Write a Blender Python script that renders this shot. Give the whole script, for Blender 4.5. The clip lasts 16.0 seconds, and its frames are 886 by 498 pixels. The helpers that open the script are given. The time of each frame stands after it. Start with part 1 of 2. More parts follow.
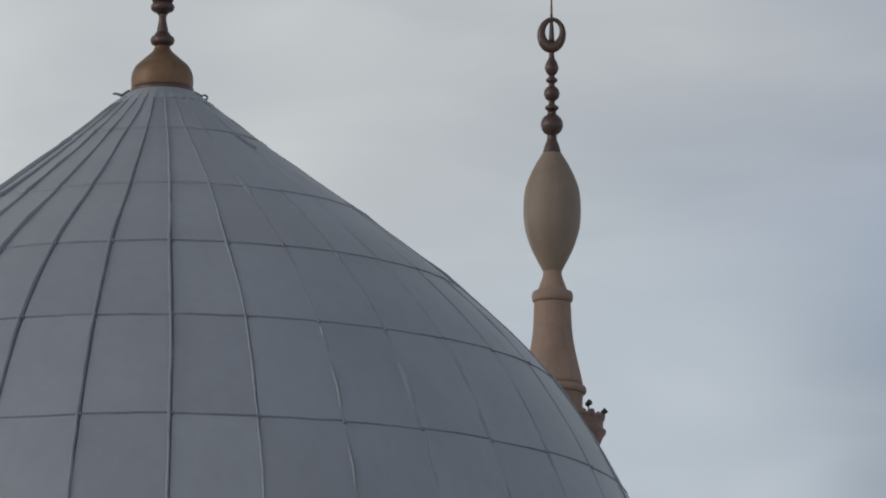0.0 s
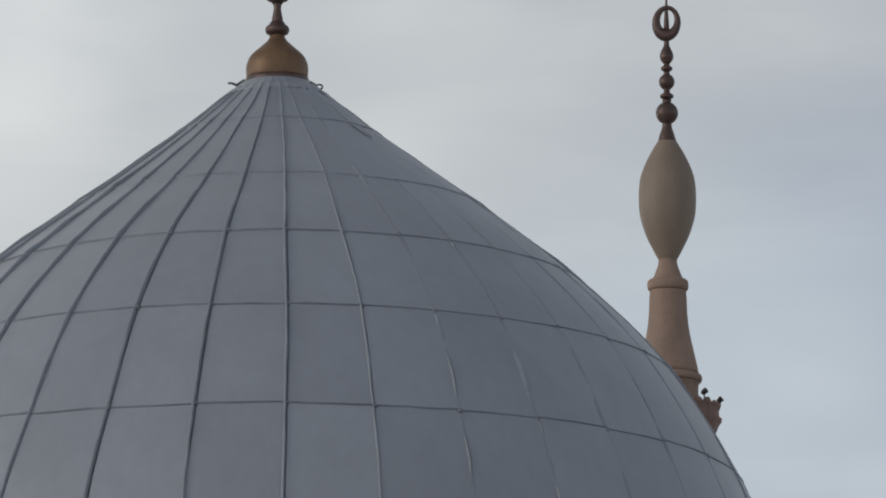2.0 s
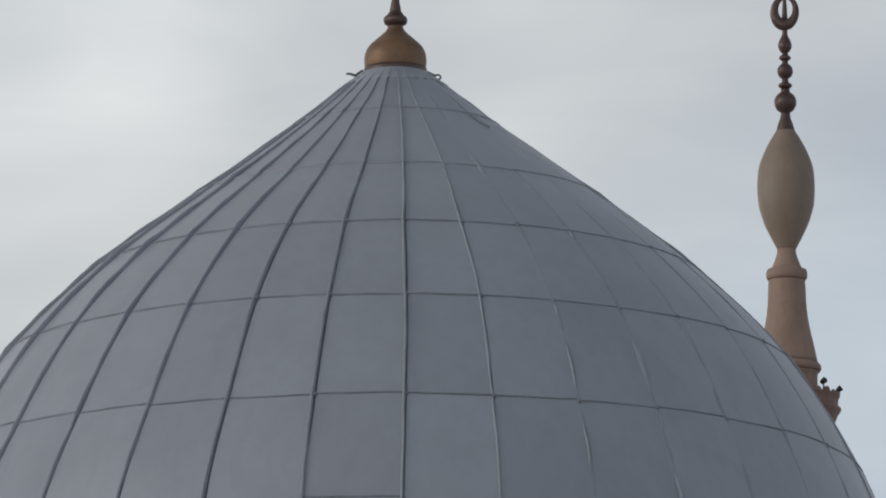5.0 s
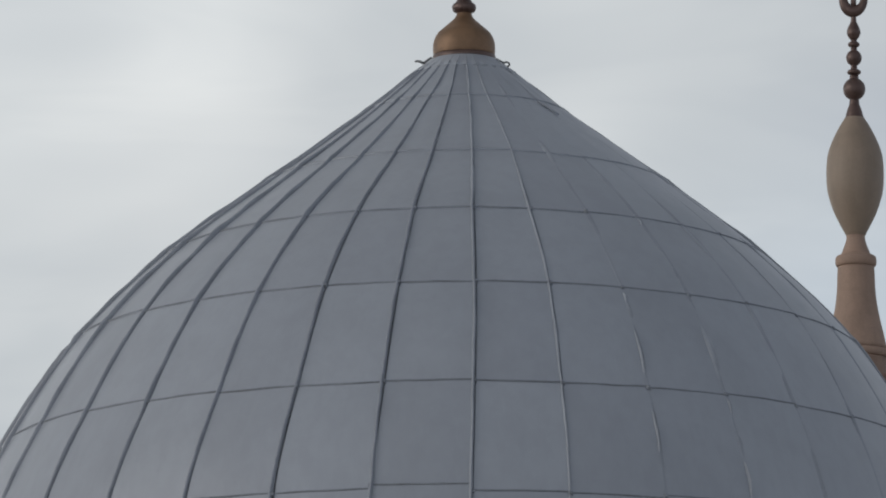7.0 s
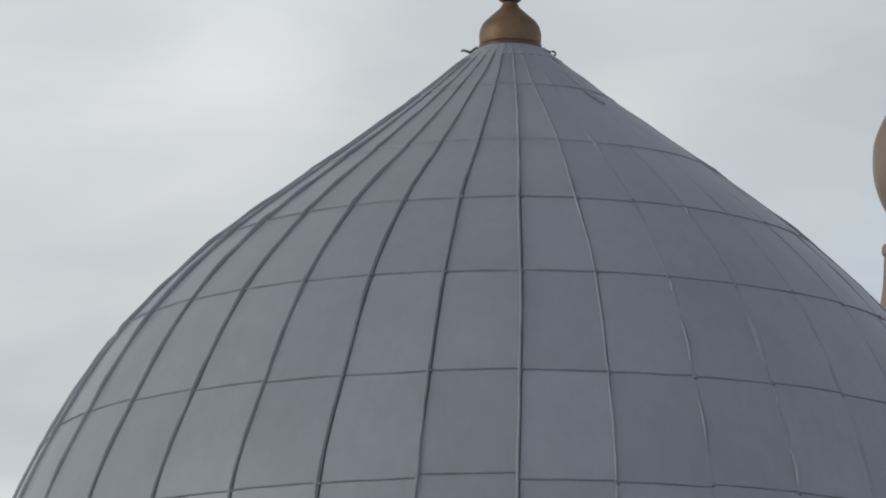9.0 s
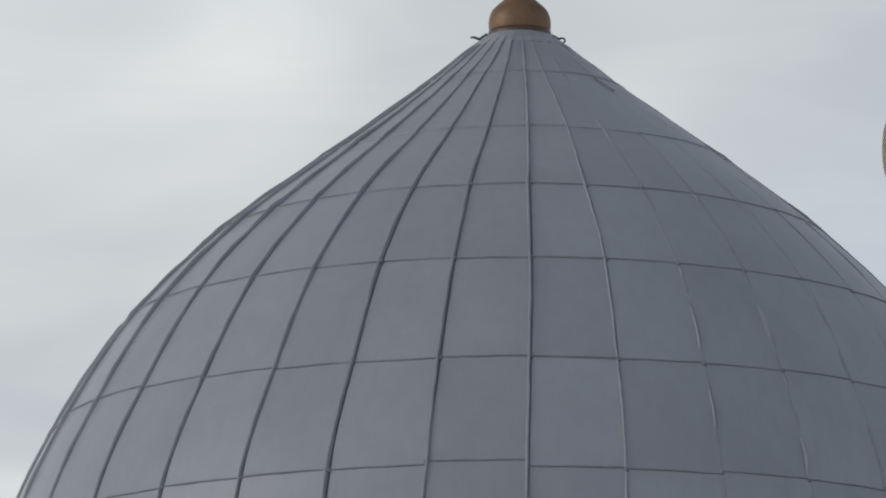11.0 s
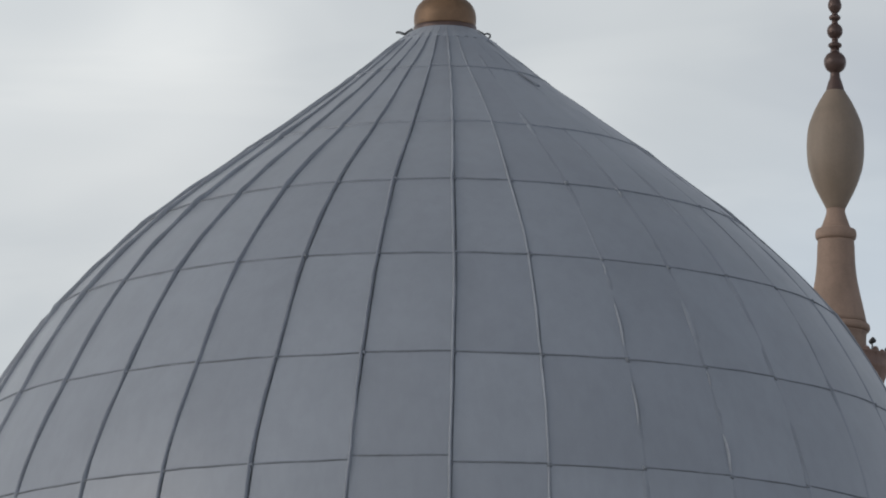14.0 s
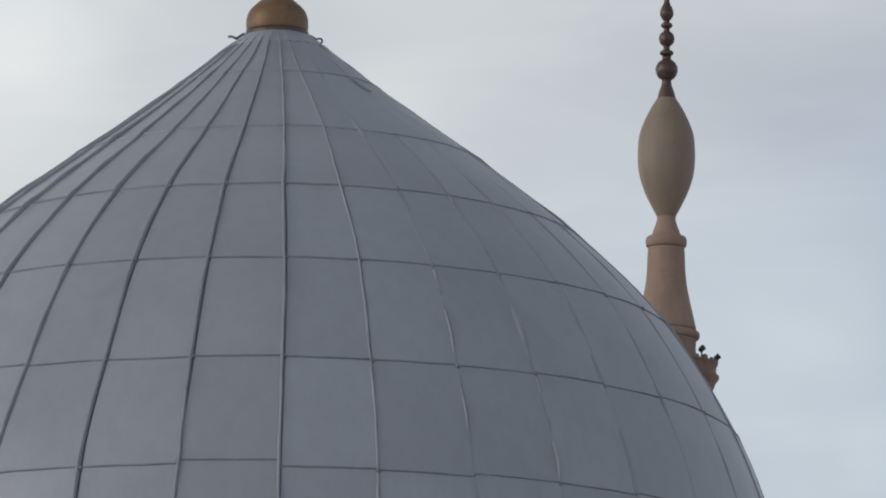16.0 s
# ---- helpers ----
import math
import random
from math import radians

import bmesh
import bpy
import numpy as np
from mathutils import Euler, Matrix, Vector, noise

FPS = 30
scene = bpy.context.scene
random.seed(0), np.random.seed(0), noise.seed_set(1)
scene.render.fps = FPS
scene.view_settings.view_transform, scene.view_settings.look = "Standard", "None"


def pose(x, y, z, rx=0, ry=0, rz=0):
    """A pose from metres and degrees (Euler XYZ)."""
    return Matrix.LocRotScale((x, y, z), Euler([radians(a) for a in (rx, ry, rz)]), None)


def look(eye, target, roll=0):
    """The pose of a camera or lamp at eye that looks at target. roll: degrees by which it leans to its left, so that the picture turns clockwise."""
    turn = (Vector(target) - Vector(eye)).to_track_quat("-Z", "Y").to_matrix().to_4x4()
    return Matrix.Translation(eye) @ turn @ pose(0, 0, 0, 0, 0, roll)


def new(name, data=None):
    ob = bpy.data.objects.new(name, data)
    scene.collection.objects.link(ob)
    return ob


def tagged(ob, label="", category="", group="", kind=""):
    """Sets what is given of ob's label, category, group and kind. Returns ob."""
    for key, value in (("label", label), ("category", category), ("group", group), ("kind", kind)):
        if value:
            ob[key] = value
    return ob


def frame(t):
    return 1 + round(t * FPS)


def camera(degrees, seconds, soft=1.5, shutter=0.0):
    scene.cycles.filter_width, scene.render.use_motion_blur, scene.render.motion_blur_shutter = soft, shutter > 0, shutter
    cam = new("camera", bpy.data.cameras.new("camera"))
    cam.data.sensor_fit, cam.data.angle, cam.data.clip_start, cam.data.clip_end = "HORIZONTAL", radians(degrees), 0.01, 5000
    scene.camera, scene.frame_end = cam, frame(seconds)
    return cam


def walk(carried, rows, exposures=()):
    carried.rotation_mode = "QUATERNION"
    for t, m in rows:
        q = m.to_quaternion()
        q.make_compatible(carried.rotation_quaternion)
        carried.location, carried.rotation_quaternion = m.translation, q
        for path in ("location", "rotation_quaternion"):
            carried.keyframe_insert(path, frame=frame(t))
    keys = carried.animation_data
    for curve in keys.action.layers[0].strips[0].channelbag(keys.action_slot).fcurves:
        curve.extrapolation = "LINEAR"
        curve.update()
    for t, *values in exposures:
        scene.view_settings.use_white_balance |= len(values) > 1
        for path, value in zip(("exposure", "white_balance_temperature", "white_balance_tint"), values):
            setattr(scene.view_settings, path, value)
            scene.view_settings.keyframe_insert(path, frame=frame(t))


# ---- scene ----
# A lead-sheathed dome with a gilt finial and, behind it, the turned top of a minaret; a long lens pans from a fixed stand.
cam = camera(5.611, 16.0, soft=1.9)
STAND = (0.0, -100.0, 1.65)
ROWS = [
    (0.0, -1.8467, 11.9680, -0.040),
    (0.5, -1.6166, 11.9430, -0.038),
    (1.0, -1.4718, 11.9313, -0.036),
    (1.5, -1.3339, 11.9220, -0.035),
    (2.0, -1.0995, 11.8975, -0.033),
    (2.5, -0.9661, 11.8902, -0.031),
    (3.0, -0.8472, 11.8862, -0.029),
    (3.5, -0.6728, 11.8732, -0.027),
    (4.0, -0.5580, 11.8563, -0.025),
    (4.5, -0.4545, 11.8427, -0.024),
    (4.7, -0.3992, 11.8394, -0.023),
    (6.8, 0.0368, 11.7693, -0.015),
    (7.0, 0.1157, 11.7549, -0.015),
    (7.5, 0.1909, 11.7478, -0.013),
    (8.0, 0.2927, 11.7212, -0.011),
    (8.5, 0.3655, 11.6976, -0.009),
    (9.0, 0.4154, 11.6876, -0.007),
    (9.5, 0.4601, 11.6699, -0.005),
    (9.7, 0.4765, 11.6621, -0.005),
    (11.8, 0.4648, 11.5856, 0.015),
    (12.0, 0.4408, 11.5853, 0.020),
    (12.5, 0.3810, 11.5792, 0.060),
    (13.0, 0.2452, 11.5688, 0.100),
    (13.5, 0.1246, 11.5697, 0.160),
    (14.0, -0.0140, 11.5735, 0.220),
    (14.5, -0.3161, 11.5801, 0.275),
    (15.0, -0.5170, 11.5886, 0.330),
    (15.5, -0.7404, 11.5958, 0.380),
    (16.0, -1.1108, 11.6127, 0.430),
]
EXPOSURES = [(0.0, -0.19), (2.0, -0.12), (4.5, -0.03), (9.0, 0.0), (12.0, 0.02), (16.0, 0.06)]
walk(cam, [(t, pose(*STAND, 90 + pitch, 0, yaw) @ pose(0, 0, 0, 0, 0, roll)) for t, yaw, pitch, roll in ROWS], EXPOSURES)

# ---- light ----
SUN_FROM = Vector((-0.90, -0.34, 0.27)).normalized()
SUN_STRENGTH, SKY_STRENGTH = 0.86, 1.0

world = bpy.data.worlds.new("overcast_sky")
scene.world = world
world.use_nodes = True
wt = world.node_tree
wt.nodes.clear()


def ramp(tree, stops, fac):
    n = tree.nodes.new("ShaderNodeValToRGB")
    while len(n.color_ramp.elements) < len(stops):
        n.color_ramp.elements.new(0.5)
    for e, (p, c) in zip(n.color_ramp.elements, stops):
        e.position, e.color = p, (*c, 1) if len(c) == 3 else c
    n.color_ramp.interpolation = "EASE"
    tree.links.new(fac, n.inputs[0])
    return n.outputs[0]


def mix(tree, fac, a, b, mode="MIX"):
    n = tree.nodes.new("ShaderNodeMix")
    n.data_type, n.blend_type = "RGBA", mode
    for socket, value in ((n.inputs[0], fac), (n.inputs[6], a), (n.inputs[7], b)):
        if isinstance(value, bpy.types.NodeSocket):
            tree.links.new(value, socket)
        else:
            socket.default_value = value if isinstance(value, float) else (*value, 1)
    return n.outputs[2]


def noise_tex(tree, vector, scale, detail=3.0, rough=0.5, distort=0.0):
    n = tree.nodes.new("ShaderNodeTexNoise")
    n.inputs["Scale"].default_value, n.inputs["Detail"].default_value = scale, detail
    n.inputs["Roughness"].default_value, n.inputs["Distortion"].default_value = rough, distort
    tree.links.new(vector, n.inputs["Vector"])
    return n.outputs[0]


def mapped(tree, vector, scale=(1, 1, 1), shift=(0, 0, 0), turn=(0, 0, 0)):
    n = tree.nodes.new("ShaderNodeMapping")
    n.inputs["Scale"].default_value, n.inputs["Location"].default_value = scale, shift
    n.inputs["Rotation"].default_value = [radians(a) for a in turn]
    tree.links.new(vector, n.inputs[0])
    return n.outputs[0]


# veiled sky: a clear sky behind, and over it a thick cloud sheet in soft, flat streaks
coords = wt.nodes.new("ShaderNodeTexCoord").outputs["Generated"]
clear = wt.nodes.new("ShaderNodeTexSky")
clear.sky_type, clear.sun_disc = "NISHITA", False
clear.sun_elevation = math.asin(SUN_FROM.z)
clear.sun_rotation = math.atan2(SUN_FROM.x, SUN_FROM.y)
clear_dim = mix(wt, 1.0, clear.outputs[0], (0.10, 0.10, 0.10), "MULTIPLY")
broad = noise_tex(wt, mapped(wt, coords, (11, 11, 26), (3.1, 0.4, 1.7), (0, 8, 0)), 1.0, 2.0, 0.45, 0.6)
streak = noise_tex(wt, mapped(wt, coords, (26, 26, 95), (0.7, 2.2, 5.3), (0, -6, 0)), 1.0, 3.0, 0.5, 0.8)
# the sheet thins towards the sun's side and thickens overhead
split = wt.nodes.new("ShaderNodeSeparateXYZ")
wt.links.new(coords, split.inputs[0])


def ranged(value, a, b, c, d):
    n = wt.nodes.new("ShaderNodeMapRange")
    for k, v in zip((1, 2, 3, 4), (a, b, c, d)):
        n.inputs[k].default_value = v
    wt.links.new(value, n.inputs[0])
    return n.outputs[0]


def plus(a, b, operation="ADD"):
    n = wt.nodes.new("ShaderNodeMath")
    n.operation = operation
    wt.links.new(a, n.inputs[0])
    wt.links.new(b, n.inputs[1])
    return n.outputs[0]


def times(a, b):
    return plus(a, b, "MULTIPLY")


thin = plus(ranged(broad, 0.0, 1.0, -0.25, 0.75), ranged(split.outputs[0], -0.09, 0.10, 0.42, 0.10))
cloud = ramp(wt, [(0.22, (0.418, 0.453, 0.518)), (0.50, (0.576, 0.605, 0.624)), (0.78, (0.77, 0.793, 0.795))], thin)
heavy = ranged(split.outputs[2], 0.25, 1.0, 1.0, 0.33)
low_glow = ranged(split.outputs[2], 0.165, 0.02, 1.0, 2.9)
blueing = ramp(wt, [(0.0, (1.0, 1.0, 1.0)), (0.2, (0.95, 1.0, 1.065)), (0.45, (0.95, 1.0, 1.065)), (1.0, (1.0, 1.0, 1.0))], times(ranged(split.outputs[0], 0.0, 0.25, 0.0, 1.0), ranged(split.outputs[2], 0.226, 0.196, 0.0, 1.0)))
side = ranged(split.outputs[0], -1.0, 1.0, 1.06, 1.0)
wisps = ramp(wt, [(0.25, (0.945, 0.95, 0.96)), (0.75, (1.04, 1.035, 1.03))], streak)
sheet = mix(wt, 1.0, mix(wt, 1.0, mix(wt, 1.0, cloud, wisps, "MULTIPLY"), heavy, "MULTIPLY"), side, "MULTIPLY")
sheet = mix(wt, 1.0, mix(wt, 1.0, sheet, low_glow, "MULTIPLY"), blueing, "MULTIPLY")
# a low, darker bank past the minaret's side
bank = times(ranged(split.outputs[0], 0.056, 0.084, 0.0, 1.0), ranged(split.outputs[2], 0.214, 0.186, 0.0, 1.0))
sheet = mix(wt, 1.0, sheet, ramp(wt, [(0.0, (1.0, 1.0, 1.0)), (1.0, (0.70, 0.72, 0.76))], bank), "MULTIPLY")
# a brighter, thinner place in the cloud beside the dome's sunward slope
gleam = wt.nodes.new("ShaderNodeVectorMath")
gleam.operation = "DISTANCE"
wt.links.new(mapped(wt, coords, (1, 0, 1.3)), gleam.inputs[0])
gleam.inputs[1].default_value = (-0.027, 0, 0.2715)
sheet = mix(wt, 1.0, sheet, ramp(wt, [(0.0, (1.0, 1.0, 1.0)), (1.0, (1.15, 1.13, 1.11))], ranged(gleam.outputs["Value"], 0.034, 0.004, 0.0, 1.0)), "MULTIPLY")
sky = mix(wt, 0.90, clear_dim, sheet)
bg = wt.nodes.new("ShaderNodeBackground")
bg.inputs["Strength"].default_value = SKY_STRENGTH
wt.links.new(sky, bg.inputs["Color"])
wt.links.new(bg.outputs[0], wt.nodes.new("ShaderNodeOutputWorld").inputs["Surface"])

sun = new("sun", bpy.data.lights.new("sun", "SUN"))
sun.data.energy, sun.data.angle, sun.data.color = SUN_STRENGTH, radians(40), (1.0, 0.925, 0.84)
sun.matrix_world = look(SUN_FROM * 200, (0, 0, 0))


# ---- materials ----
def surface(name, base, rough=0.5, metal=0.0, vary=0.10, big=0.7, fine=40.0, bump=0.15, piece=0.0, streaks=0.0, stain=None, spec=0.5):
    m = bpy.data.materials.new(name)
    m.use_nodes = True
    t = m.node_tree
    shader = t.nodes["Principled BSDF"]
    at = t.nodes.new("ShaderNodeTexCoord").outputs["Object"]
    low, high = [c * (1 - vary) for c in base], [min(1, c * (1 + vary)) for c in base]
    large = noise_tex(t, at, big, 4.0, 0.55, 0.3)
    colour = ramp(t, [(0.32, low), (0.68, high)], large)
    grain = noise_tex(t, at, fine, 4.0, 0.6)
    colour = mix(t, 1.0, colour, ramp(t, [(0.3, (1 - vary * 0.5,) * 3), (0.7, (1 + vary * 0.5,) * 3)], grain), "MULTIPLY")
    if streaks:
        run = noise_tex(t, mapped(t, at, (7, 7, 0.55)), 1.0, 3.0, 0.6, 0.2)
        colour = mix(t, 1.0, colour, ramp(t, [(0.35, (1 - streaks,) * 3), (0.6, (1 + streaks * 0.4,) * 3)], run), "MULTIPLY")
    if stain:
        spots = ramp(t, [(0.58, (0, 0, 0)), (0.74, (1, 1, 1))], noise_tex(t, at, big * 2.7, 5.0, 0.65))
        colour = mix(t, spots, colour, stain)
    if piece:
        info = t.nodes.new("ShaderNodeObjectInfo").outputs["Random"]
        colour = mix(t, 1.0, colour, ramp(t, [(0.0, (1 - piece, 1 - piece, 1 - piece * 0.8)), (1.0, (1 + piece, 1 + piece, 1 + piece))], info), "MULTIPLY")
    t.links.new(colour, shader.inputs["Base Color"])
    shader.inputs["Metallic"].default_value = metal
    shader.inputs["Specular IOR Level"].default_value = spec
    dull = t.nodes.new("ShaderNodeMapRange")
    dull.inputs["To Min"].default_value, dull.inputs["To Max"].default_value = max(0.05, rough - 0.1), min(1, rough + 0.1)
    t.links.new(grain, dull.inputs[0])
    t.links.new(dull.outputs[0], shader.inputs["Roughness"])
    b = t.nodes.new("ShaderNodeBump")
    b.inputs["Strength"].default_value, b.inputs["Distance"].default_value = bump, 0.02
    t.links.new(grain, b.inputs["Height"])
    b2 = t.nodes.new("ShaderNodeBump")
    b2.inputs["Strength"].default_value, b2.inputs["Distance"].default_value = bump * 1.6, 0.05
    t.links.new(noise_tex(t, at, 3.2, 2.0, 0.5), b2.inputs["Height"])
    t.links.new(b2.outputs[0], b.inputs["Normal"])
    t.links.new(b.outputs[0], shader.inputs["Normal"])
    return m


LEAD = surface("painted_lead", (0.246, 0.270, 0.316), 0.36, vary=0.04, big=0.9, fine=5, bump=0.02, piece=0.048, streaks=0.03, spec=0.8)
ROLL = surface("painted_lead_roll", (0.236, 0.258, 0.301), 0.46, vary=0.08, big=1.6, fine=20, bump=0.1, streaks=0.05, spec=0.5)
# the shade under each welt is put into its base colour; folds share it
SEAM = surface("shade_dark_lead_welt", (0.186, 0.203, 0.236), 0.6, vary=0.16, big=2.5, fine=30, bump=0.12, spec=0.3)
CREASE = surface("lead_underlayer", (0.22, 0.235, 0.262), 0.8, vary=0.1)
GILT = surface("weathered_gilt", (0.165, 0.098, 0.056), 0.5, metal=0.35, vary=0.16, big=5, fine=60, bump=0.06, stain=(0.12, 0.074, 0.045))
BRONZE = surface("dark_bronze", (0.088, 0.056, 0.050), 0.38, metal=0.4, vary=0.16, big=6, fine=70, bump=0.06)
CREAM = surface("cream_plaster", (0.212, 0.164, 0.127), 0.55, vary=0.07, big=1.8, fine=25, bump=0.06, streaks=0.05, stain=(0.185, 0.14, 0.104))
STONE = surface("tan_stone", (0.245, 0.168, 0.130), 0.7, vary=0.10, big=2.2, fine=30, bump=0.12, streaks=0.06, stain=(0.20, 0.14, 0.105))
RUST_STONE = surface("reddish_stone", (0.185, 0.118, 0.098), 0.75, vary=0.14, big=3, fine=30, bump=0.15, streaks=0.08)
BLACK = surface("black_lamp_housing", (0.018, 0.018, 0.02), 0.45, vary=0.2, bump=0.05)
IRON = surface("grey_iron", (0.16, 0.165, 0.17), 0.5, metal=0.5, vary=0.15, bump=0.1)
WALL = surface("pale_stone_wall", (0.48, 0.44, 0.38), 0.8, vary=0.12, big=0.5, fine=12, bump=0.3, streaks=0.06)
PAVING = surface("pale_paving", (0.60, 0.585, 0.56), 0.6, vary=0.10, big=0.1, fine=2.0, bump=0.1)


# ---- mesh helpers ----
def link(name, bm, material, smooth=True):
    mesh = bpy.data.meshes.new(name)
    bm.to_mesh(mesh)
    bm.free()
    mesh.materials.append(material)
    if smooth:
        mesh.polygons.foreach_set("use_smooth", [True] * len(mesh.polygons))
    return new(name, mesh)


def part(name, bm, material, parent, label="", smooth=True):
    ob = link(name, bm, material, smooth)
    ob.parent = parent
    if label:
        ob["label"] = label
    return ob


def thing(name, at=(0, 0, 0), **tags):
    ob = new(name)
    ob.location = at
    ob.empty_display_size = 0.3
    return tagged(ob, **tags)


def glide(points, steps):
    """A smooth curve through the points (Catmull-Rom), with that many steps from each to the next."""
    p = [np.array(q, float) for q in points]
    p = [2 * p[0] - p[1], *p, 2 * p[-1] - p[-2]]
    out = []
    for a, b, c, d in zip(p, p[1:], p[2:], p[3:]):
        for i in range(steps):
            u = i / steps
            out.append(0.5 * (2 * b + (c - a) * u + (2 * a - 5 * b + 4 * c - d) * u * u + (3 * b - a - 3 * c + d) * u ** 3))
    return [*out, p[-2]]


def turned(profile, sides=48, wobble=0.0, centre=(0, 0)):
    """A body of rotation from (radius, height) pairs, closed at both ends."""
    bm = bmesh.new()
    rings = []
    for r, z in profile:
        rings.append([bm.verts.new((centre[0] + max(r, 0.0005) * math.cos(math.tau * i / sides) * (1 + wobble * noise.noise((i * 0.4, z * 3, 1))),
                                    centre[1] + max(r, 0.0005) * math.sin(math.tau * i / sides), z)) for i in range(sides)])
    for lo, hi in zip(rings, rings[1:]):
        for i in range(sides):
            j = (i + 1) % sides
            bm.faces.new((lo[i], lo[j], hi[j], hi[i]))
    bm.faces.new(rings[0][::-1])
    bm.faces.new(rings[-1])
    bmesh.ops.recalc_face_normals(bm, faces=bm.faces)
    return bm


def bead(r, z, half, waist, steps=12, flat=1.0):
    """Profile of a bead: radius r at height z, half its height, closing on the waist radius."""
    out = []
    for i in range(steps + 1):
        a = math.pi * (i / steps - 0.5)
        out.append((waist + (r - waist) * max(0.0, math.cos(a)) ** flat, z + half * math.sin(a)))
    return out


def ball(r, z, half, waist, steps=18):
    """Profile of a full round knop on a stem of the waist's radius."""
    turns = [math.pi * (i / steps - 0.5) for i in range(steps + 1)]
    return [(max(waist, r * math.cos(a)), z + half * math.sin(a)) for a in turns]


def tube(points, radius, sides=10):
    """A round bar along the points."""
    bm = bmesh.new()
    pts = [Vector(p) for p in points]
    rings = []
    for i, p in enumerate(pts):
        way = (pts[min(i + 1, len(pts) - 1)] - pts[max(i - 1, 0)]).normalized()
        side = way.cross(Vector((0.3, 0.9, 0.2))).normalized()
        up = way.cross(side)
        r = radius[i] if isinstance(radius, (list, tuple)) else radius
        rings.append([bm.verts.new(p + r * (math.cos(math.tau * k / sides) * side + math.sin(math.tau * k / sides) * up)) for k in range(sides)])
    for a, b in zip(rings, rings[1:]):
        for k in range(sides):
            bm.faces.new((a[k], a[(k + 1) % sides], b[(k + 1) % sides], b[k]))
    bm.faces.new(rings[0][::-1])
    bm.faces.new(rings[-1])
    bmesh.ops.recalc_face_normals(bm, faces=bm.faces)
    return bm


def block(x0, x1, y0, y1, z0, z1, bevel=0.05):
    bm = bmesh.new()
    bmesh.ops.create_cube(bm, size=1, matrix=Matrix.LocRotScale(((x0 + x1) / 2, (y0 + y1) / 2, (z0 + z1) / 2), None, (x1 - x0, y1 - y0, z1 - z0)))
    if bevel:
        bmesh.ops.bevel(bm, geom=bm.edges[:], offset=bevel, segments=2, affect="EDGES")
    return bm


# ---- the large structure ----
bm = bmesh.new()
bmesh.ops.create_grid(bm, x_segments=24, y_segments=24, size=3000)
tagged(link("ground", bm, PAVING, False), "pale marble paving of the open court", "ground", kind="structure")
tagged(link("building_walls", block(-26, 26, -13, 44, 0, 11.0, 0.15), WALL, False), "plain pale stone hall that carries dome and minaret", "building", kind="structure")
tagged(link("drum_wall", turned([(6.1, 10.998), (6.1, 15.2), (6.28, 15.3), (6.28, 15.6), (6.05, 15.7), (6.0, 15.9)], 64), WALL), "round pale stone drum under the dome", "drum", kind="structure")

# ---- the dome ----
RIBS = 34
# seam rings from the neck down: radius, height, drift of the axis to the side, turn of the rolls in degrees
RINGS = [(0.40, 24.625, 0.040, 2.4), (1.172, 23.986, 0.059, 1.9), (2.348, 23.095, 0.068, 1.68), (3.486, 22.200, 0.040, 1.67), (4.496, 21.170, 0.038, 1.52),
         (5.270, 19.935, 0.024, 1.30), (5.774, 18.680, -0.026, 1.40), (6.06, 17.35, -0.042, 1.3), (6.11, 15.95, -0.042, 1.3)]
STEPS = 6
CURVE = glide(RINGS, STEPS)


def on_dome(s, angle, lift=0.0):
    """A point on the dome: s counts the seam rings from the top, angle goes round from the front, lift stands off the skin."""
    s = min(max(s, 0.0), len(RINGS) - 1.0)
    i = min(int(s * STEPS), len(CURVE) - 2)
    u = s * STEPS - i
    r, z, x, turn = CURVE[i] * (1 - u) + CURVE[i + 1] * u
    # towards the foot the rolls draw apart, more so on the weather side
    ease = min(1.0, max(0.0, s - 4.9))
    angle += radians((1.2 if math.sin(angle) < 0 else 0.8) * math.sin(angle)) * ease * ease * (3 - 2 * ease)
    angle += radians(turn)
    dr, dz = (CURVE[i + 1] - CURVE[i])[:2]
    size = math.hypot(dr, dz)
    out, up = -dz / size, dr / size
    return Vector((x + (r + lift * out) * math.sin(angle), -(r + lift * out) * math.cos(angle), z + lift * up))


# rolls laid a little off their even spacing, in degrees, counted round from the front
LAID = {1: -0.3, 2: -0.45, 3: -0.6, 4: -0.65, 5: -0.6, 6: -0.4, -1: 0.05, -2: 0.25, -3: 0.6, -4: 0.85, -5: 0.55, -6: 0.5, -7: 0.3}


def bay_angle(i):
    turns, j = divmod(i + RIBS // 2, RIBS)
    return math.tau * i / RIBS + radians(LAID.get(j - RIBS // 2, 0.0))


def flat_side(i):
    """How far a roll is dressed flat: none on the weather side, nearly all on the sheltered side."""
    lee = min(1.0, max(0.0, (math.sin(bay_angle(i)) - 0.02) / 0.30))
    return lee if math.sin(bay_angle(i)) < 0.93 else 0.6


# uneven laying: each seam sits a little high or low in its bay, one sheet plainly higher
rng = random.Random(7)
SHIFT = {(k, i): rng.gauss(0, 0.005) for k in range(len(RINGS)) for i in range(RIBS)}
SHIFT.update({(0, i): 0.0 for i in range(RIBS)})
SHIFT.update({(len(RINGS) - 1, i): 0.0 for i in range(RIBS)})
SHIFT[(6, RIBS - 1)] = -0.035
SHIFT[(6, 0)] = 0.020
SHIFT[(6, 1)] = 0.028
SHIFT[(5, 1)] = SHIFT[(5, 2)] = 0.003
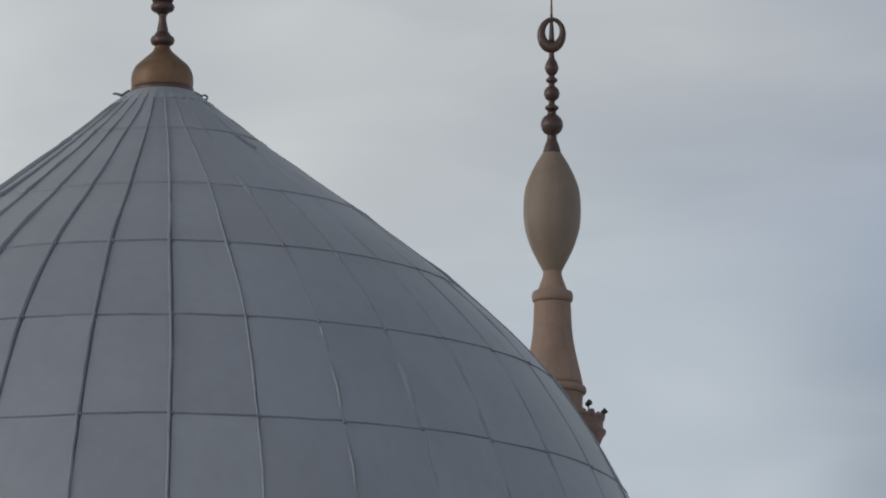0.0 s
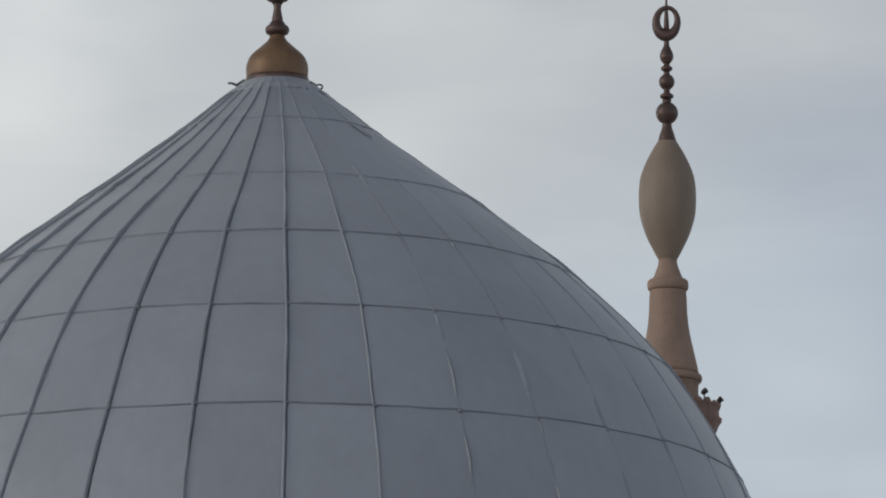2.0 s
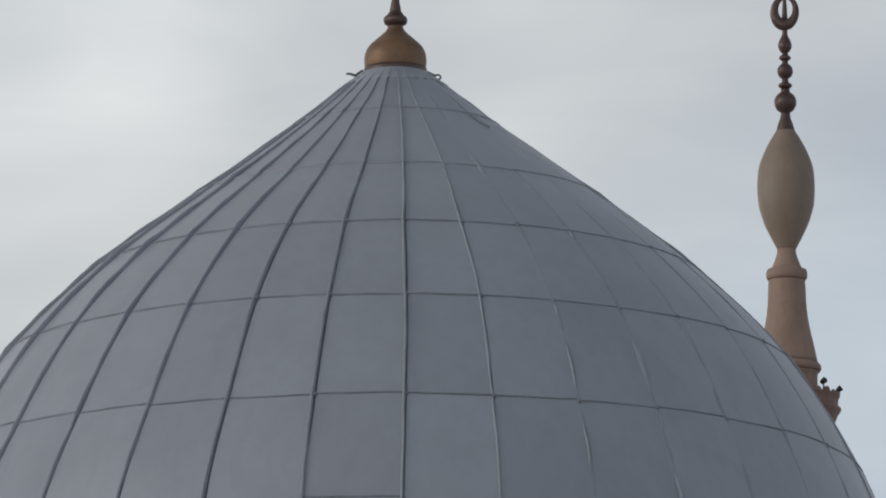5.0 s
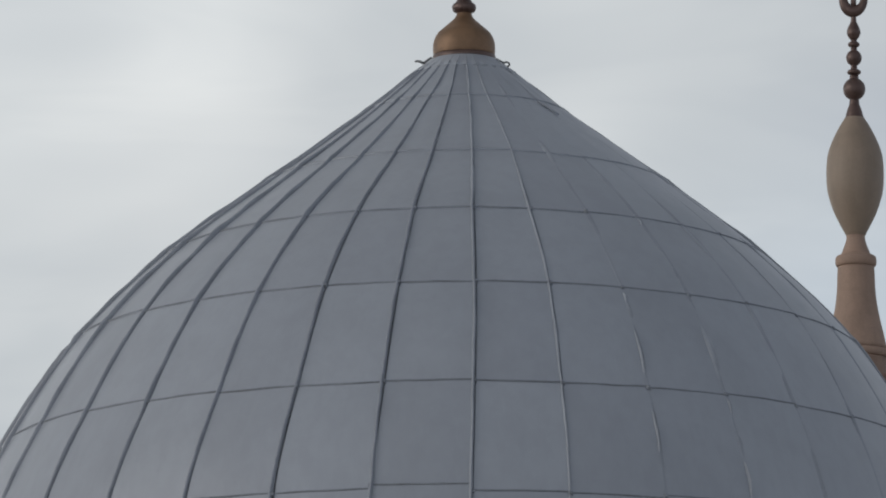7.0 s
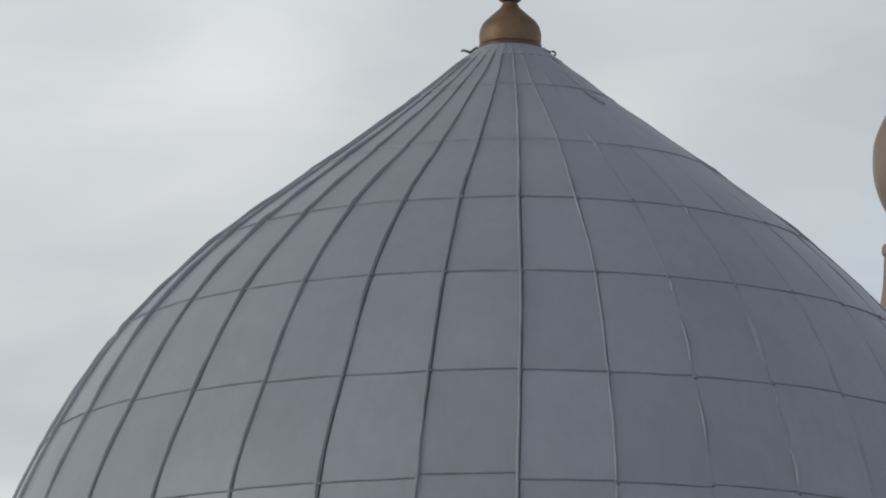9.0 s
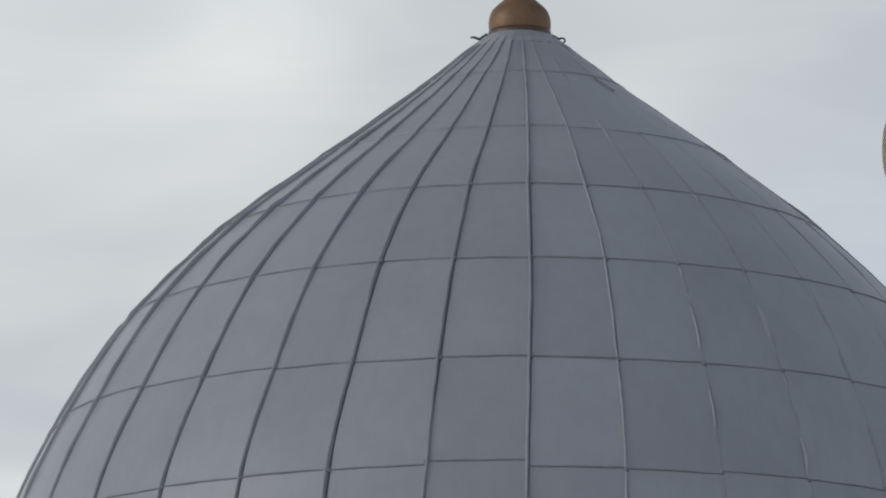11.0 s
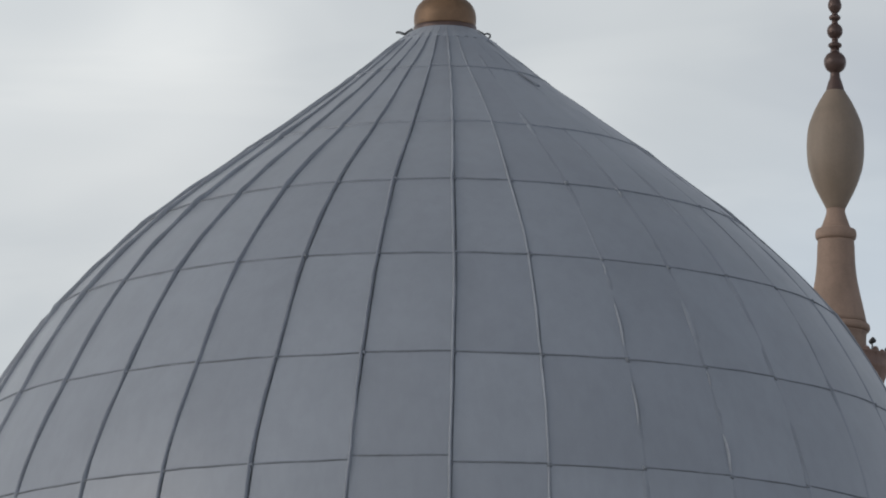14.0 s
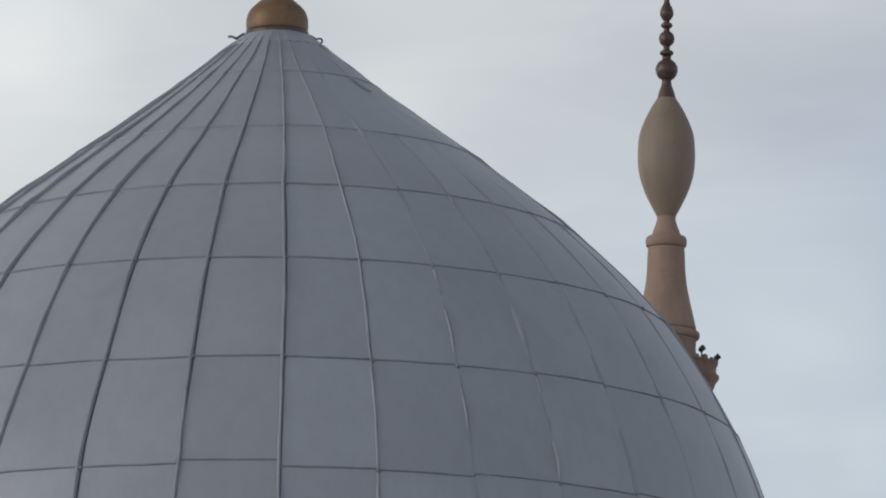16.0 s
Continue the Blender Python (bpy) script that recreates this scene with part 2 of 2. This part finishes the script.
# the seams climb towards the weather side
for k, climb in ((4, (0.045, 0.03, 0.012)), (5, (0.065, 0.055, 0.028, 0.010))):
    for j, up in enumerate(climb):
        SHIFT[(k, RIBS - 7 + j)] = -up

dome = thing("dome", (0, 0, 15.9), label="grey painted lead dome with raised seams, on a stone drum", category="dome")


def dome_part(name, bm, material, label="", smooth=True, parent=None):
    bmesh.ops.translate(bm, verts=bm.verts[:], vec=(0, 0, -15.9))
    return part(name, bm, material, parent or dome, label, smooth)


bm = bmesh.new()
skin = [[bm.verts.new(on_dome(k / 4, math.tau * i / 96, -0.020)) for i in range(96)] for k in range(4 * (len(RINGS) - 1) + 1)]
for a, b in zip(skin, skin[1:]):
    for i in range(96):
        bm.faces.new((a[i], b[i], b[(i + 1) % 96], a[(i + 1) % 96]))
dome_part("underlayer", bm, CREASE, "dark underlayer in the joints")


FALL = {key: rng.gauss(0, 0.004) for key in SHIFT}


def seam_at(k, i, fu):
    """Where the seam k runs in the bay i, at the part fu of its width."""
    if k in (0, len(RINGS) - 1):
        return float(k)
    return k + SHIFT[(k, i)] + FALL[(k, i)] * (fu - 0.5) + 0.005 * noise.noise((fu * 3.0, i * 1.7, k * 2.9)) + 0.0025 * noise.noise((fu * 9.0, i * 2.7, k * 1.9))


def sheet_mesh(k, i):
    """One sheet between two seams and two rolls: dished, with its foot lapping over the next."""
    bm = bmesh.new()
    nu, nv = 8, 6
    a0, a1 = bay_angle(i), bay_angle(i + 1)
    gap = 0.004 if k < 3 else 0.008
    # an open slot along one side of each proud roll
    m0, m1 = 0.0006 + 0.0170 * (1 - flat_side(i)), 0.0006
    puff, lean, seed = rng.uniform(-0.003, 0.005), rng.uniform(-0.005, 0.005), rng.random() * 50
    grid = []
    for v in range(nv + 1):
        fv = v / nv
        row = []
        for u in range(nu + 1):
            fu = u / nu
            top, foot = seam_at(k, i, fu) + gap, seam_at(k + 1, i, fu)
            s = top + (foot - top) * fv
            edge = abs(2 * fu - 1)
            lift = puff * (1 - edge ** 2) * math.sin(math.pi * fv) + 0.004 * (1 - flat_side(i)) * edge ** 6 + lean * (fu - 0.5)
            lift += 0.008 * noise.noise((fu * 1.8 + seed, fv * 1.8, seed)) * math.sin(math.pi * fv) ** 0.5
            row.append(bm.verts.new(on_dome(s, a0 + (a1 - a0) * (m0 + (1 - m0 - m1) * fu), lift)))
        grid.append(row)
    for r, q in zip(grid, grid[1:]):
        for u in range(nu):
            bm.faces.new((r[u], q[u], q[u + 1], r[u + 1]))
    lip = [bm.verts.new(on_dome(seam_at(k + 1, i, u / nu) - 0.002, a0 + (a1 - a0) * (m0 + (1 - m0 - m1) * u / nu), -0.03)) for u in range(nu + 1)]
    edge = [bm.verts.new(v.co) for v in grid[-1]]
    for u in range(nu):
        bm.faces.new((edge[u], lip[u], lip[u + 1], edge[u + 1]))
    return bm


def strip(path, across, height, crown=1.0):
    """A raised roll along a path of (s, angle, width, swell)."""
    bm = bmesh.new()
    rows = []
    for s, angle, width, swell in path:
        r = max(0.3, on_dome(s, 0).y * -1)
        row = []
        for j in range(across + 1):
            b = math.pi * j / across
            row.append(bm.verts.new(on_dome(s, angle - width * math.cos(b) / r, height * swell * math.sin(b) ** crown - 0.012)))
        rows.append(row)
    for p, q in zip(rows, rows[1:]):
        for j in range(across):
            bm.faces.new((p[j], q[j], q[j + 1], p[j + 1]))
    return bm


# where each roll was let down to its seam, a little to one side
KINK = {key: random.Random(key[0] * 100 + key[1]).gauss(0, 0.008) for key in SHIFT}


def roll_mesh(i):
    """A vertical roll from the neck to the drum, bulged a little at each crossing, not quite straight."""
    path, n, flat = [], 14 * (len(RINGS) - 1), flat_side(i)
    for j in range(n + 1):
        s = 0.17 + (len(RINGS) - 1.17) * j / n
        near = abs(s - round(s))
        r = -on_dome(s, 0).y
        drift = (0.014 * noise.noise((s * 1.3, i * 3.7, 2.0)) + 0.007 * noise.noise((s * 5.5, i * 3.1, 6.0))) / max(r, 0.8)
        drift -= 0.015 * min(1.0, r / 3) * (1 - flat) / max(r, 0.8)
        k = min(int(s), len(RINGS) - 2)
        drift += (KINK[(k, i)] * (k + 1 - s) + KINK[(k + 1, i)] * (s - k)) / max(r, 1.2)
        lumps = noise.noise((s * 3.4, i * 2.3, 4))
        proud = 1.18 * (1 + 0.32 * lumps)
        pressed = 0.30 + 0.40 * max(0.0, noise.noise((s * 2.3, i * 4.7, 11)) * 2 - 0.15)
        swell = (proud * (1 - flat) + pressed * flat) * (1.15 if near < 0.04 else 1) * (0.50 + 0.50 * min(1.0, r / 3.2))
        width = (0.009 + 0.011 * min(1.0, r / 3)) * (1 + 1.2 * flat ** 4 - 0.9 * flat * (1 - flat)) * (1 + 0.30 * noise.noise((s * 2.1, i * 5.1, 9)))
        path.append((s, bay_angle(i) + drift, width, swell))
    return strip(path, 6, 0.046)


def seam_mesh(k, i):
    """A level welt across one bay, slightly sagging."""
    bm = bmesh.new()
    a0, a1, rows, flat = bay_angle(i), bay_angle(i + 1), [], flat_side(i)
    length = (Vector(on_dome(k + 0.5, 0)) - Vector(on_dome(k - 0.5, 0))).length
    for u in range(9):
        fu = u / 8
        s = seam_at(k, i, fu) + 0.001
        row = []
        for j in range(5):
            b = math.pi * j / 4
            row.append(bm.verts.new(on_dome(s - 0.0125 * (1 - 0.2 * flat) * math.cos(b) / length, a0 + (a1 - a0) * (0.01 + 0.98 * fu), 0.002 + 0.016 * (1 - 0.4 * flat) * math.sin(b) * (1 + 0.35 * noise.noise((fu * 5, i * 3.3, k))) - (0.03 if j in (0, 4) else 0))))
        rows.append(row)
    for p, q in zip(rows, rows[1:]):
        for j in range(4):
            bm.faces.new((p[j], p[j + 1], q[j + 1], q[j]))
    return bm


# flared neck that covers the heads of the rolls, its skirt dressed down between them
bm = bmesh.new()
rows = []
for s, (r, z) in enumerate([(0.352, 24.655), (0.366, 24.632), (0.390, 24.612), (0.440, 24.582), (0.510, 24.536), (0.585, 24.482), (0.590, 24.468), (0.48, 24.480)]):
    rows.append([])
    for i in range(RIBS * 4):
        a = radians(2.4) + math.tau * i / (RIBS * 4)
        wave = 0.5 + 0.5 * math.cos(math.tau * i / 4)
        low = max(0, s - 3) / 4
        rr = r + low * (0.022 * wave + 0.010 * noise.noise((math.cos(a) * 2, math.sin(a) * 2, 3)))
        rows[-1].append(bm.verts.new((0.038 + rr * math.sin(a), -rr * math.cos(a), z - low * 0.022 * (1 - wave))))
for a, b in zip(rows, rows[1:]):
    for i in range(len(a)):
        j = (i + 1) % len(a)
        bm.faces.new((a[i], b[i], b[j], a[j]))
bm.faces.new(rows[0])
bmesh.ops.recalc_face_normals(bm, faces=bm.faces)
dome_part("neck_collar", bm, LEAD, "flared lead collar round the neck")

# a lifted edge of lead, an iron hook and an eye at the neck
crease = [on_dome(1.03 + 0.035 * v, radians(40) + 0.012 * v + 0.006 * math.sin(v * 1.3), 0.006 + 0.006 * math.sin(v * 0.52)) for v in range(7)]
dome_part("lifted_edge", tube(crease, 0.013, 8), ROLL, "lifted edge of a lead sheet")
hook = glide([(-0.33, -0.02, 24.665), (-0.38, -0.03, 24.632), (-0.415, -0.05, 24.604), (-0.445, -0.06, 24.610), (-0.48, -0.06, 24.622), (-0.518, -0.05, 24.622)], 4)
dome_part("hook", tube(hook, [0.020 - 0.008 * i / len(hook) for i in range(len(hook))]), IRON, "bent grey iron hook")
loop = [(0.516 + 0.036 * math.cos(a), -0.03 + 0.01 * math.sin(a), 24.590 + 0.030 * math.sin(a)) for a in [math.tau * i / 16 for i in range(17)]]
dome_part("eye_ring", tube(loop, 0.011, 8), IRON, "grey iron eye")
dome_part("eye_ring", tube([(0.40, -0.02, 24.655), (0.44, -0.03, 24.632), (0.485, -0.03, 24.606)], 0.014), IRON)

# ---- gilt finial on the dome ----
finial = thing("dome_finial", (0.038, 0, 24.615), label="weathered gilt finial with a bell-shaped foot and stacked knops", category="finial")


def finial_part(name, profile, material=GILT, label="", sides=48):
    bm = turned(profile, sides)
    bmesh.ops.translate(bm, verts=bm.verts[:], vec=(0, 0, -24.615))
    return part(name, bm, material, finial, label)


finial_part("base_band", [(0.335, 24.615), (0.357, 24.620), (0.361, 24.650), (0.358, 24.690), (0.343, 24.698)], BRONZE, "dark bronze band")
finial_part("bell", glide([(0.346, 24.694), (0.353, 24.755), (0.351, 24.832), (0.334, 24.895), (0.298, 24.957), (0.231, 25.020), (0.157, 25.086), (0.112, 25.130), (0.090, 25.168), (0.084, 25.190)], 4))
finial_part("knop", [(0.080, 25.186), (0.095, 25.200), *bead(0.138, 25.257, 0.052, 0.098), (0.088, 25.335), (0.068, 25.36)], BRONZE)
finial_part("stem", glide([(0.068, 25.352), (0.060, 25.405), (0.047, 25.470), (0.043, 25.520), (0.050, 25.570)], 4), BRONZE)
finial_part("knop", [(0.055, 25.560), *bead(0.137, 25.645, 0.055, 0.075), (0.112, 25.703)], BRONZE)
finial_part("knop", [(0.110, 25.700), *bead(0.128, 25.750, 0.046, 0.095), (0.060, 25.83), (0.034, 25.87), (0.022, 26.0), (0.004, 26.12)], BRONZE)

# ---- the minaret ----
MX, MY = 5.80, 30.0
minaret = thing("minaret", (MX, MY, 10.998), label="tan stone minaret with a cream bulb and dark bronze crescent finial", category="minaret")


def minaret_part(name, bm, material, label="", parent=None, smooth=True):
    bmesh.ops.translate(bm, verts=bm.verts[:], vec=(0, 0, -10.998))
    return part(name, bm, material, parent or minaret, label, smooth)


minaret_part("shaft", turned([(1.10, 10.998), (1.10, 12.0), (0.85, 12.2), (0.72, 18), (0.62, 25.9), (0.63, 26.2)], 40), STONE)
gallery = minaret_part("gallery", turned([(0.60, 25.95), (0.64, 26.12), (0.69, 26.29), (0.735, 26.41), (0.775, 26.46), (0.782, 26.495), (0.748, 26.52), (0.738, 26.56), (0.742, 26.655), (0.760, 26.67), (0.760, 26.690), (0.70, 26.690), (0.67, 26.66), (0.44, 26.66)], 48), RUST_STONE, "flared reddish stone gallery")
for i in range(24):
    a = math.tau * (i + 0.3) / 24
    bm = bmesh.new()
    bmesh.ops.create_uvsphere(bm, u_segments=10, v_segments=6, radius=1, matrix=pose(0.725 * math.cos(a), 0.725 * math.sin(a), 26.690, 0, 0, math.degrees(a)) @ Matrix.Diagonal((0.034, 0.066, 0.052 + 0.018 * (i % 2), 1)))
    minaret_part("merlon", bm, RUST_STONE, parent=gallery)
minaret_part("neck", turned([(0.43, 26.65), (0.445, 26.80), (0.437, 26.92), (0.442, 27.02), (0.46, 27.04)], 48), STONE)
minaret_part("lower_moulding", turned([(0.44, 27.03), *bead(0.497, 27.108, 0.062, 0.452), (0.44, 27.18)], 48), STONE)
minaret_part("pedestal", turned(glide([(0.450, 27.175), (0.393, 27.443), (0.345, 27.654), (0.306, 27.865), (0.284, 28.077), (0.276, 28.288), (0.268, 28.42)], 4), 48), STONE, "flaring tan stone pedestal")
minaret_part("upper_moulding", turned([(0.258, 28.412), *bead(0.304, 28.508, 0.080, 0.262, flat=0.7), (0.24, 28.60)], 48), STONE)
minaret_part("bulb_foot", turned(glide([(0.236, 28.592), (0.207, 28.640), (0.183, 28.703), (0.155, 28.780), (0.138, 28.850), (0.140, 28.902)], 4), 48), STONE)
bulb = glide([(0.139, 28.895), (0.220, 29.051), (0.303, 29.221), (0.364, 29.391), (0.409, 29.575), (0.424, 29.816), (0.408, 30.071), (0.362, 30.241), (0.289, 30.412), (0.218, 30.545), (0.141, 30.672)], 6)
minaret_part("bulb", turned(bulb, 64), CREAM, "smooth cream bulb")
minaret_part("sleeve", turned(glide([(0.140, 30.664), (0.122, 30.736), (0.103, 30.800), (0.078, 30.868), (0.070, 30.935)], 4), 32), BRONZE)
for r, z, half, waist in ((0.166, 31.103, 0.168, 0.066), (0.103, 31.359, 0.052, 0.048), (0.117, 31.575, 0.122, 0.046), (0.088, 31.778, 0.050, 0.044)):
    minaret_part("knop", turned([(waist, z - half - 0.035), *ball(r, z, half, waist), (waist, z + half + 0.035)], 32), BRONZE)
minaret_part("knop", turned(glide([(0.046, 31.850), (0.080, 31.892), (0.103, 31.955), (0.085, 32.035), (0.060, 32.085), (0.043, 32.130), (0.038, 32.200)], 4), 32), BRONZE)
# crescent: a closed loop, thick at the foot and thin at the crown
bm = bmesh.new()
rows, n = [], 56
for i in range(n):
    a = math.tau * i / n
    foot = 0.5 - 0.5 * math.sin(a)
    outer = Vector((0.213 * math.cos(a), 0, 32.463 + 0.273 * math.sin(a)))
    inner = Vector((0.104 * math.cos(a) + 0.008, 0, 32.518 + 0.150 * math.sin(a)))
    mid, half = (outer + inner) / 2, (outer - inner) / 2
    deep = 0.035 + 0.035 * foot
    rows.append([bm.verts.new(mid + half * math.cos(b) + Vector((0, deep * math.sin(b), 0))) for b in [math.tau * k / 12 for k in range(12)]])
for p, q in zip(rows, rows[1:] + rows[:1]):
    for k in range(12):
        bm.faces.new((p[k], p[(k + 1) % 12], q[(k + 1) % 12], q[k]))
bmesh.ops.rotate(bm, verts=bm.verts[:], cent=(0, 0, 32.46), matrix=Matrix.Rotation(radians(5), 3, "Y"))
bmesh.ops.recalc_face_normals(bm, faces=bm.faces)
minaret_part("crescent", bm, BRONZE, "closed bronze crescent")
minaret_part("spike", turned([(0.046, 32.33), (0.040, 32.45), (0.026, 32.66), (0.017, 32.80), (0.012, 33.05), (0.002, 33.45)], 16), BRONZE)


# ---- flood lamps on the gallery ----
def flood_lamp(angle, stem, tip, out=0.735):
    x, y = MX + out * math.cos(angle), MY + out * math.sin(angle)
    lamp = thing("flood_lamp", (x, y, 26.690), label="small black flood lamp on a stem on the minaret gallery", category="lamp", group="gallery lamps")
    part("stem", tube([(0, 0, -0.01), (0.004, 0, stem * 0.5), (0, 0, stem)], 0.014, 8), IRON, lamp)
    bm = turned([(0.0, -0.062), (0.034, -0.055), (0.048, -0.03), (0.052, 0.03), (0.058, 0.045), (0.052, 0.055), (0.0, 0.050)], 20)
    bmesh.ops.transform(bm, verts=bm.verts[:], matrix=pose(0, 0, stem + 0.03, 0, tip, math.degrees(angle)) @ Matrix.Diagonal((0.8, 0.8, 0.8, 1)))
    part("housing", bm, BLACK, lamp)


flood_lamp(radians(-47.5), 0.095, 65)
flood_lamp(radians(-6), 0.06, 50, 0.752)

# ---- sheets, seams and rolls of the dome ----
for k in range(len(RINGS) - 1):
    for i in range(RIBS):
        dome_part("sheet", sheet_mesh(k, i), LEAD)
for i in range(RIBS):
    dome_part("roll", roll_mesh(i), ROLL)
for k in range(1, len(RINGS) - 1):
    for i in range(RIBS):
        dome_part("seam", seam_mesh(k, i), SEAM if k > 2 else ROLL)

# edges of lead that have worked loose along the flattened rolls: a raised lip, and beside it a darker strip laid on for
# its shade
for rib, s0, s1, high in ((2, 4.05, 4.17, 0.9), (2, 4.43, 4.90, 1.0), (2, 5.20, 5.66, 1.05), (3, 5.62, 5.99, 1.5), (3, 5.03, 5.20, 0.9), (4, 5.70, 5.85, 0.9), (4, 4.03, 4.15, 0.9), (3, 3.0, 3.12, 0.9)):
    lip = [(s0 + (s1 - s0) * j / 12, bay_angle(rib) + 0.0004 * math.sin(j * 0.9 + rib), 0.016, 0.2 + (high - 0.2) * math.sin(math.pi * j / 12) ** 0.6) for j in range(13)]
    edge = dome_part("lifted_edge", strip(lip, 6, 0.040), ROLL, "lifted edge of a lead sheet")
    slot_shade = [(s, a + 0.024 / -on_dome(s, 0).y, 0.013, 0.35 + 0.5 * rise / high) for s, a, _, rise in lip]
    dome_part("slot_shade", strip(slot_shade, 4, 0.018), CREASE, "darker strip standing in for the shade beside the lifted edge", parent=edge)

# folded lead at each crossing of roll and seam
fold_rng = random.Random(21)
for k in range(3, len(RINGS) - 1):
    for i in range(RIBS):
        s, half, high = seam_at(k, i, 0.0) + 0.004, fold_rng.uniform(0.026, 0.040), fold_rng.uniform(0.016, 0.027) * (1.5 if abs(math.sin(bay_angle(i))) < 0.45 else 0.9)
        span = half / max(0.5, -on_dome(s, 0).y)
        bm = bmesh.new()
        foot = [bm.verts.new(on_dome(s + dv, bay_angle(i) + du * span, -0.01)) for dv, du in ((-0.018, -1), (0.024, -0.7), (0.028, 0.8), (-0.014, 1))]
        crown = [bm.verts.new(on_dome(s + dv, bay_angle(i) + du * span, high)) for dv, du in ((-0.008, -0.45), (0.016, -0.4), (0.018, 0.4), (-0.006, 0.5))]
        bm.faces.new(crown[::-1])
        for a in range(4):
            b = (a + 1) % 4
            bm.faces.new((foot[a], foot[b], crown[b], crown[a]))
        bmesh.ops.recalc_face_normals(bm, faces=bm.faces)
        dome_part("fold", bm, SEAM, smooth=False)
